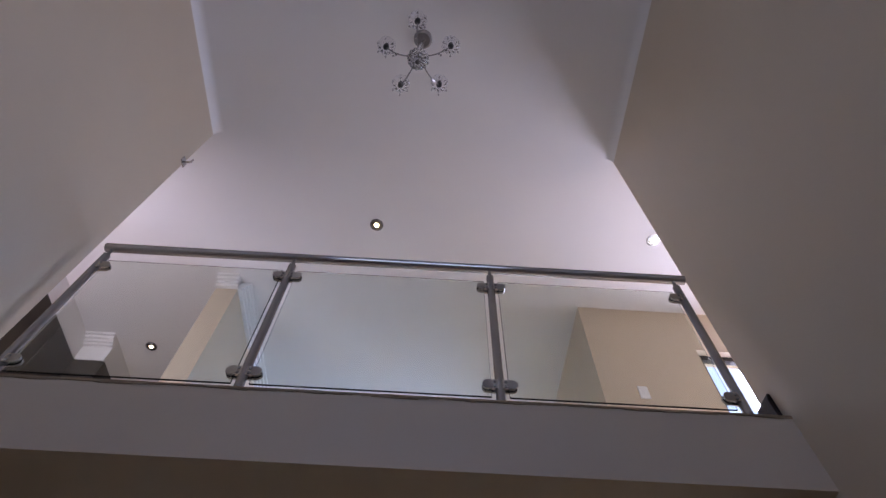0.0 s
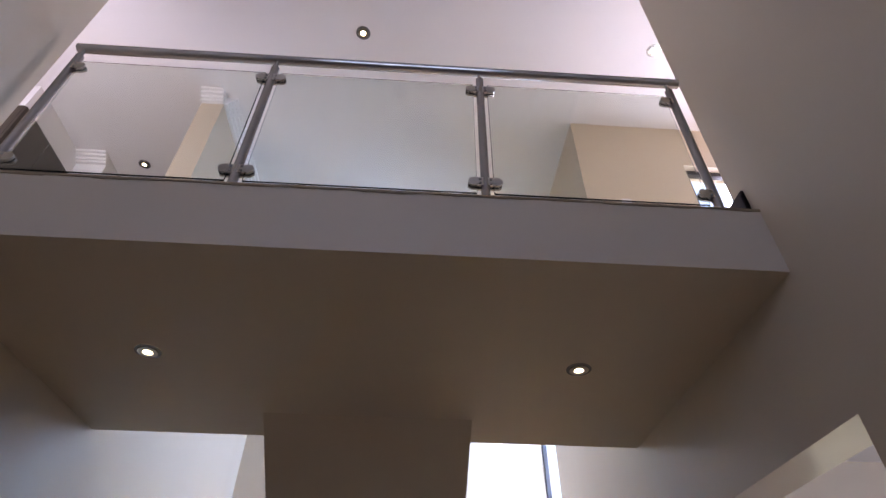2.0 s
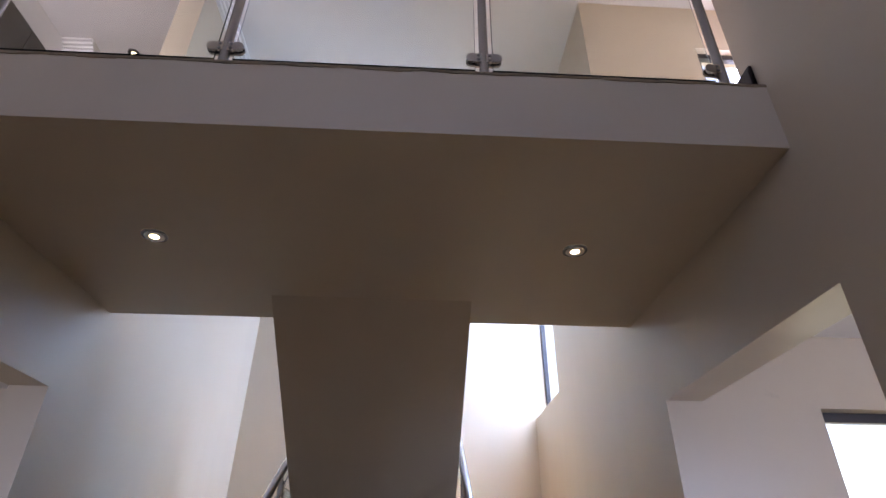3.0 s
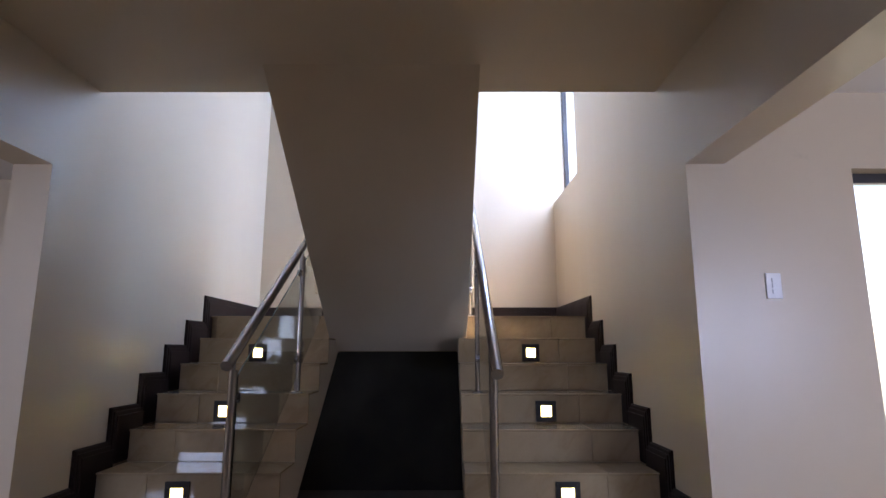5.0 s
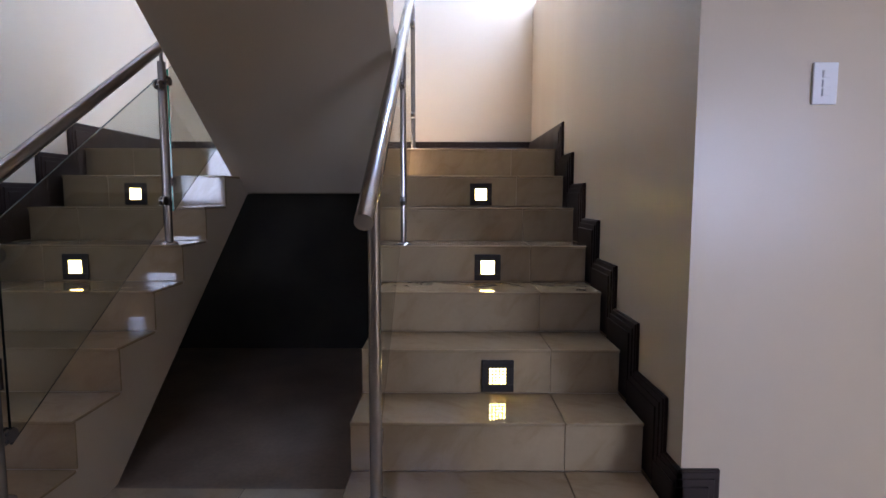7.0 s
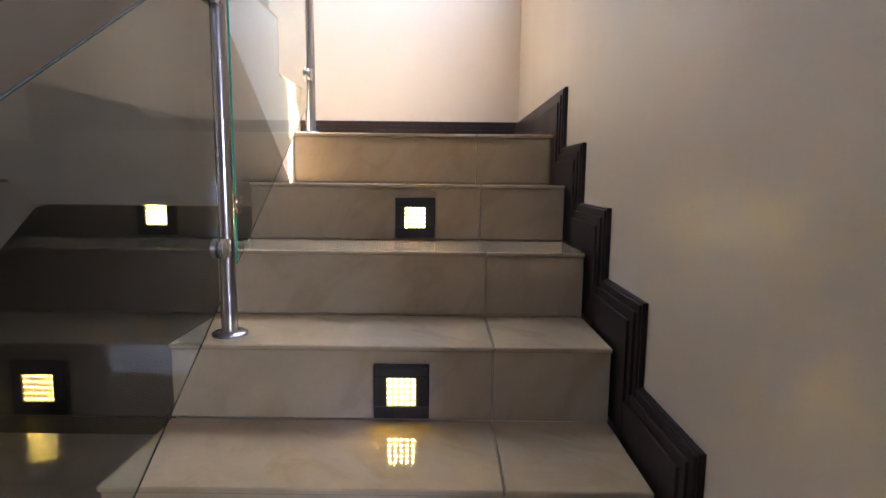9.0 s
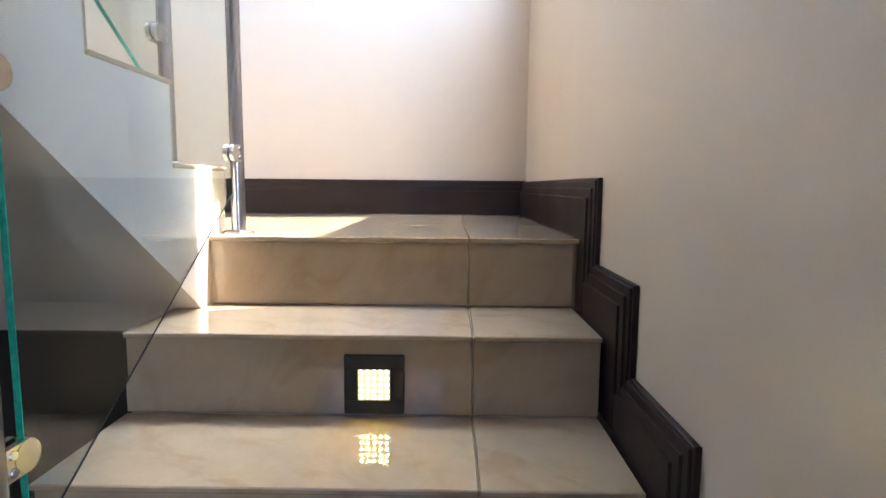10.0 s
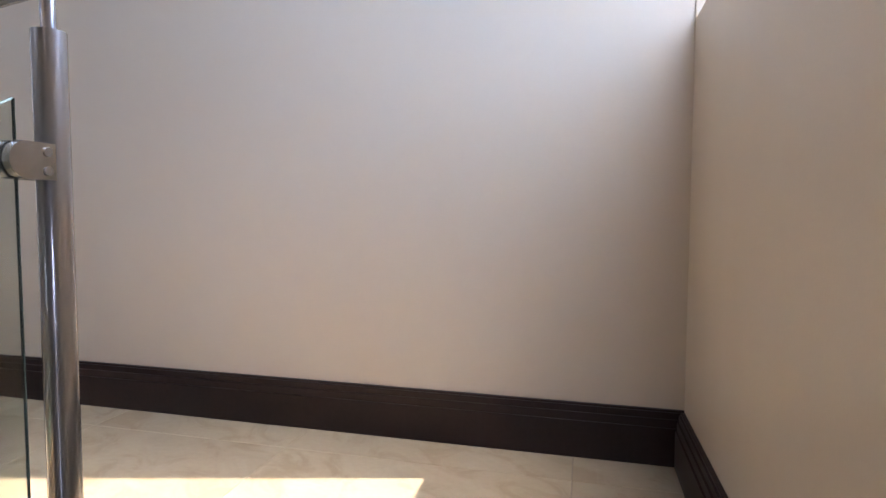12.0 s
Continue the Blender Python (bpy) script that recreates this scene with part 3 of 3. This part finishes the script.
def pane(parent, x, corners):
    """Flat 10 mm pane in a plane of constant x; edge light and shade are in the rim colours."""
    g = part("glass_pane", prism(corners, x - 0.0045, x + 0.0045), GLASS, parent, "clear glass pane")
    g.visible_shadow = False
    mid = (sum(c[0] for c in corners) / 4, sum(c[1] for c in corners) / 4)
    for (ya, za), (yb, zb) in zip(corners, corners[1:] + corners[:1]):
        d = Vector((yb - ya, zb - za)).normalized()
        out = Vector((d.y, -d.x))
        if out.dot(Vector((ya - mid[0], za - mid[1]))) < 0:
            out = -out
        near, far = -0.0008, 0.0008
        q = [(ya + out.x * near, za + out.y * near), (yb + out.x * near, zb + out.y * near), (yb + out.x * far, zb + out.y * far), (ya + out.x * far, za + out.y * far)]
        # Edge colour follows how light meets it: green, pale on top, near-black elsewhere.
        if (abs(yb - ya) < 0.01 and 4.25 < ya < 4.4) or (za > 1.7 and zb > za and yb < ya and za < 2.6 and x > 0.3 and x < 0.4):
            part("pane_edge", prism(q, x - 0.0047, x + 0.0047), GLASS_EDGE, g, "green polished pane edge")
        else:
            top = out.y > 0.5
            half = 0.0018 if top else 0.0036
            part("pane_edge", prism(q, x - half, x + half), LIT_RIM if top else SHADED_RIM, g, "pane edge toned as lit or shaded")
    return g


def stair_railing(label, x, start, z0):
    r = thing("stair_railing", label, "railing", "lower stair railings")
    rail = lambda y: z0 + 0.628 * (y - start)
    part("handrail", rods(((x, start, rail(start)), (x, 5.16, rail(5.16)), 0.026), seg=32), STEEL, r, "brushed steel handrail", smooth=True)
    feet = ((3.11, RISE), (4.243, 5 * RISE), (5.107, LAND))
    for y, z in feet:
        post(r, x, y, z, rail(y) - 0.075, rail(y) - 0.012)
        if y < 5:
            for dz in ((0.2, 0.775) if y < 4 else (0.31, 0.81)):
                clamp(r, (x, y, z + dz), (0, 1, 0))
        if y > 4:
            for dz in (0.215, 0.775):
                clamp(r, (x, y, z + dz), (0, -1, 0))
    line = lambda y: RISE * 8 + 0.636 * (y - NOSE8)
    for (ya, za), (yb, zb) in zip(feet, feet[1:]):
        a, b = ya + 0.056, yb - 0.05
        pane(r, x, [(a, line(a) + 0.075), (b, line(b) + 0.075), (b, rail(b) - 0.135), (a, rail(a) - 0.135)])
    return r


stair_railing("brushed steel and glass railing with sloping tube handrail", 0.516, 2.905, 1.070)
stair_railing("brushed steel and glass railing on the blue-lit flight", -0.663, 3.02, 1.10)


def upper_railing(label, x):
    """Railing of the middle flight, from the landing up to the gallery."""
    r = thing("stair_railing", label, "railing", "upper stair railings")
    rail = lambda y: 2.60 + 0.636 * (5.03 - y)
    part("handrail", rods(((x, 5.12, rail(5.12)), (x, 3.2, rail(3.2)), 0.026), seg=32), STEEL, r, "brushed steel handrail", smooth=True)
    feet = ((5.03, LAND + RISE), (4.18, LAND + 4 * RISE), (3.33, LAND + 7 * RISE))
    for y, z in feet:
        post(r, x, y, z, rail(y) - 0.075, rail(y) - 0.012)
        for dz in (0.32, 0.78):
            if y > 3.5:
                clamp(r, (x, y, z + dz), (0, -1, 0))
            if y < 5:
                clamp(r, (x, y, z + dz), (0, 1, 0))
    for (ya, za), (yb, zb) in zip(feet, feet[1:]):
        a, b = ya - 0.035, yb + 0.035
        pane(r, x, [(a, za + 0.16), (b, zb + 0.16), (b, rail(b) - 0.16), (a, rail(a) - 0.16)])
    return r


upper_railing("steel and glass railing of the middle flight in the sun", 0.365)
upper_railing("steel and glass railing of the middle flight", -0.50)

# gallery railing
GY, GZ = 1.80, 3.784
gr = thing("gallery_railing", "steel and clear glass railing along the gallery edge", "railing")
part("handrail", rods(((-1.51, GY, GZ), (1.395, GY, GZ), 0.0235), seg=32), STEEL, gr, "brushed steel handrail", smooth=True)
gposts = (-1.475, -0.568, 0.405, 1.333)
for n, x in enumerate(gposts):
    post(gr, x, GY, LIP2, GZ - 0.07, GZ - 0.012, r=0.0185)
    for dz in (0.115, 0.752):
        if n < 3:
            clamp(gr, (x, GY, LIP2 + dz), (1, 0, 0))
        if n > 0:
            clamp(gr, (x, GY, LIP2 + dz), (-1, 0, 0))
for a, b in zip(gposts, gposts[1:]):
    g = part("glass_pane", boxes((a + 0.035, b - 0.035, GY - 0.0045, GY + 0.0045, LIP2 + 0.06, GZ - 0.115)), GLASS, gr, "clear glass pane")
    g.visible_shadow = False
    a, b, lo, hi = a + 0.035, b - 0.035, LIP2 + 0.06, GZ - 0.115
    # Near-black strips stand in for shaded pane edges here too.
    for q in ((a - 0.0018, a - 0.0004, lo, hi), (b + 0.0004, b + 0.0018, lo, hi), (a, b, lo - 0.0012, lo - 0.0004), (a, b, hi + 0.0004, hi + 0.0018)):
        part("pane_edge", boxes((q[0], q[1], GY - 0.002, GY + 0.002, q[2], q[3])), SHADED_RIM, g, "pane edge toned as lit or shaded")


# ---- ceiling fittings ----
def downlight():
    d = thing("downlight", "lit round recessed downlight with brushed metal ring", "downlight", "downlights")
    part("trim_ring", lathe(((0.056, -0.004), (0.056, 0.0), (0.046, 0.0), (0.046, -0.004)), 32), STEEL, d, "brushed metal trim ring", smooth=True)
    part("tilt_ring", lathe(((0.043, -0.008), (0.044, -0.001), (0.034, -0.001), (0.036, -0.007)), 32), STEEL_DARK, d, smooth=True)
    part("bulb", lathe(((0.018, -0.0085), (0.028, -0.007), (0.033, -0.002)), 24), LAMP_GLOW, d, "glowing warm bulb", smooth=True)
    return d


d0 = downlight()
for n, at in enumerate(((-0.992, 2.492, SOFFIT), (0.892, 2.502, SOFFIT), (-0.373, 2.565, CEIL2), (1.955, 2.56, CEIL2), (-2.58, 4.08, CEIL2))):
    if n == 0:
        d0.matrix_basis = pose(*at)
    else:
        copy_thing(d0, pose(*at))

# chandelier
ch = thing("chandelier", "clear crystal chandelier with five arms on the ceiling", "chandelier")
CHX, CHY, CHZ = -0.04, 1.06, 4.93
part("ceiling_rose", lathe(((0.05, -0.035), (0.062, -0.02), (0.065, -0.001), (0.03, 0.0)), 28, (CHX, CHY, CEIL2)), STEEL, ch, "chrome ceiling rose", smooth=True)
part("stem", rods(((CHX, CHY, CHZ), (CHX, CHY, CEIL2 - 0.03), 0.0045), seg=12), STEEL, ch, smooth=True)
part("rose_boss", lathe(((0.012, -0.06), (0.024, -0.05), (0.028, -0.036), (0.02, -0.03)), 20, (CHX, CHY, CEIL2)), CRYSTAL, ch, "cut crystal boss", smooth=False)
for zz in (0.17, 0.24, 0.31, 0.38):
    part("stem_bead", lathe(((0.004, -0.022), (0.017, -0.008), (0.017, 0.008), (0.004, 0.022)), 9, (CHX, CHY, CHZ + zz)), CRYSTAL, ch, "faceted crystal bead")


def studded(profile, seg, at, depth):
    """Turned crystal with every other facet pressed in, like cut glass."""
    bm = lathe(profile, seg, at)
    for i, v in enumerate(bm.verts):
        if (i // seg + i % seg) % 2:
            v.co.x += (at[0] - v.co.x) * depth
            v.co.y += (at[1] - v.co.y) * depth
    return bm


part("hub", studded(((0.016, -0.072), (0.036, -0.064), (0.054, -0.048), (0.066, -0.026), (0.069, 0.0), (0.062, 0.022), (0.045, 0.04), (0.02, 0.06), (0.03, 0.10), (0.012, 0.13)), 26, (CHX, CHY, CHZ), 0.07), CRYSTAL, ch, "studded crystal hub")
part("finial", lathe(((0.004, -0.10), (0.014, -0.09), (0.016, -0.08), (0.009, -0.07)), 12, (CHX, CHY, CHZ)), BRONZE, ch)
for k in range(5):
    a = radians(-94 + 72 * k)
    ux, uy = math.cos(a), math.sin(a)
    bm = bmesh.new()
    last = None
    for i in range(11):
        f = i / 10
        rr, zz = 0.05 + 0.157 * f, CHZ - 0.05 * math.sin(math.pi * f) + 0.03 * f * f
        pnt = (CHX + ux * rr, CHY + uy * rr, zz)
        if last:
            rod(bm, last, pnt, 0.0042, seg=8)
        last = pnt
    arm = part("arm", bm, STEEL, ch, "thin chrome arm", smooth=True)
    px, py, pz = last
    part("cup", studded(((0.012, 0.0), (0.03, 0.006), (0.046, 0.016), (0.054, 0.026), (0.060, 0.036), (0.053, 0.034), (0.03, 0.014), (0.012, 0.01)), 22, (px, py, pz), 0.10), CRYSTAL, ch, "scalloped crystal cup")
    part("candle_socket", lathe(((0.015, -0.014), (0.018, -0.002), (0.013, 0.05)), 14, (px, py, pz + 0.001)), RUBBER, ch, "dark bulb socket")
    for q in range(6):
        b = 2 * math.pi * (q + 0.5) / 6
        part("crystal_drop", lathe(((0.0008, -0.07), (0.006, -0.052), (0.0022, -0.034), (0.0045, -0.024), (0.0012, -0.006), (0.001, 0.0)), 6, (px + 0.052 * math.cos(b), py + 0.052 * math.sin(b), pz + 0.022)), CRYSTAL, ch)
    for q, drop in enumerate((0.0, 0.045)):
        rr = 0.135 + 0.012 * q
        part("crystal_drop", lathe(((0.0008, -0.045), (0.007, -0.03), (0.002, -0.008), (0.001, 0.0)), 6, (CHX + ux * rr, CHY + uy * rr, CHZ - 0.045 - drop)), CRYSTAL, arm)


# ---- wall fittings ----
def wall_switch(name_label, x, y, z, w, h, rows):
    s = thing("light_switch", name_label, "light switch", "light switches")
    part("plate", boxes((x - w / 2, x + w / 2, y - 0.009, y, z - h / 2, z + h / 2), bevel=0.003), PLASTIC, s, "white plastic plate")
    for k in range(rows):
        zz = z + (k - (rows - 1) / 2) * 0.026
        # Flat grey strip on the plate stands in for the rocker's slit shadow.
        part("rocker_slit_shade", boxes((x - 0.0115, x - 0.0075, y - 0.0093, y - 0.0088, zz - 0.010, zz + 0.010)), SLIT_SHADE, s, "grey strip for the slit shadow beside a rocker")
        part("rocker", boxes((x - 0.008, x + 0.010, y - 0.0125, y - 0.008, zz - 0.010, zz + 0.010), bevel=0.0015), PLASTIC, s)
    return s


wall_switch("white plastic light switch with three small rockers", 1.815, 3.093, 1.462, 0.07, 0.118, 3)
wall_switch("white plastic light switch beside the gallery window", 1.77, 3.315, 4.48, 0.075, 0.12, 1)
bk = thing("wall_bracket", "small grey metal bracket at the hall wall corner", "bracket")
part("plate", boxes((XL, XL + 0.006, 1.79, 1.85, 4.87, 4.93), bevel=0.002), STEEL_DARK, bk)
part("hook", rods(((XL + 0.005, 1.82, 4.9), (XL + 0.05, 1.82, 4.9), 0.007), ((XL + 0.05, 1.82, 4.9), (XL + 0.05, 1.82, 4.94), 0.007), seg=10), STEEL_DARK, bk)

# dark built-in wardrobes upstairs, under a plastered bulkhead
def wardrobe(label, x1, y0, y1, leaves):
    wd = thing("wardrobe", label, "wardrobe", "gallery wardrobes")
    part("carcass", boxes((-3.9, x1 - 0.022, y0, y1, FLOOR2, 5.22)), DARK_PANEL, wd)
    step = (y1 - y0) / leaves
    for k in range(leaves):
        a, b = y0 + k * step + 0.003, y0 + (k + 1) * step - 0.003
        dr = part("door", boxes((x1 - 0.022, x1, a, b, FLOOR2 + 0.08, 5.215), bevel=0.003), DARK_PANEL, wd)
        part("handle", boxes((x1, x1 + 0.012, b - 0.06, b - 0.045, 3.9, 4.1), bevel=0.002), STEEL_DARK, dr)


wardrobe("tall near-black wooden wardrobe with plain doors", -3.15, 3.24, 4.03, 2)
wardrobe("deeper near-black wooden wardrobe with plain doors", -2.87, 4.03, 5.2, 3)
structure("wall_bulkhead", boxes((-3.9, -3.17, 3.24, 4.03, 5.222, CEIL2), (-3.9, -2.89, 4.03, 5.2, 5.222, CEIL2)), PLASTER, "white bulkhead over the gallery wardrobes")
cornice("cornice_5", (-3.17, 4.03), (-2.89, 4.03), (0, -1))

# ---- hall floor tiles ----
hall = bpy.data.objects["floor"]
ft = tile_mesh("floor_tile", 0.6 - 0.004, 0.6 - 0.004, 0.012, FLOOR_TILE, 0.0015)
for i in range(-9, 9):
    for j in range(0, 11):
        x0, y0 = -0.055 + i * 0.6, 3.53 - 0.6 - j * 0.6
        if -5.4 <= x0 and x0 + 0.6 <= 5.4:
            piece("floor_tile", ft, hall, (x0 + 0.002, y0 + 0.002, -0.012)) if j >= 0 and y0 >= YBACK - 0.01 else None
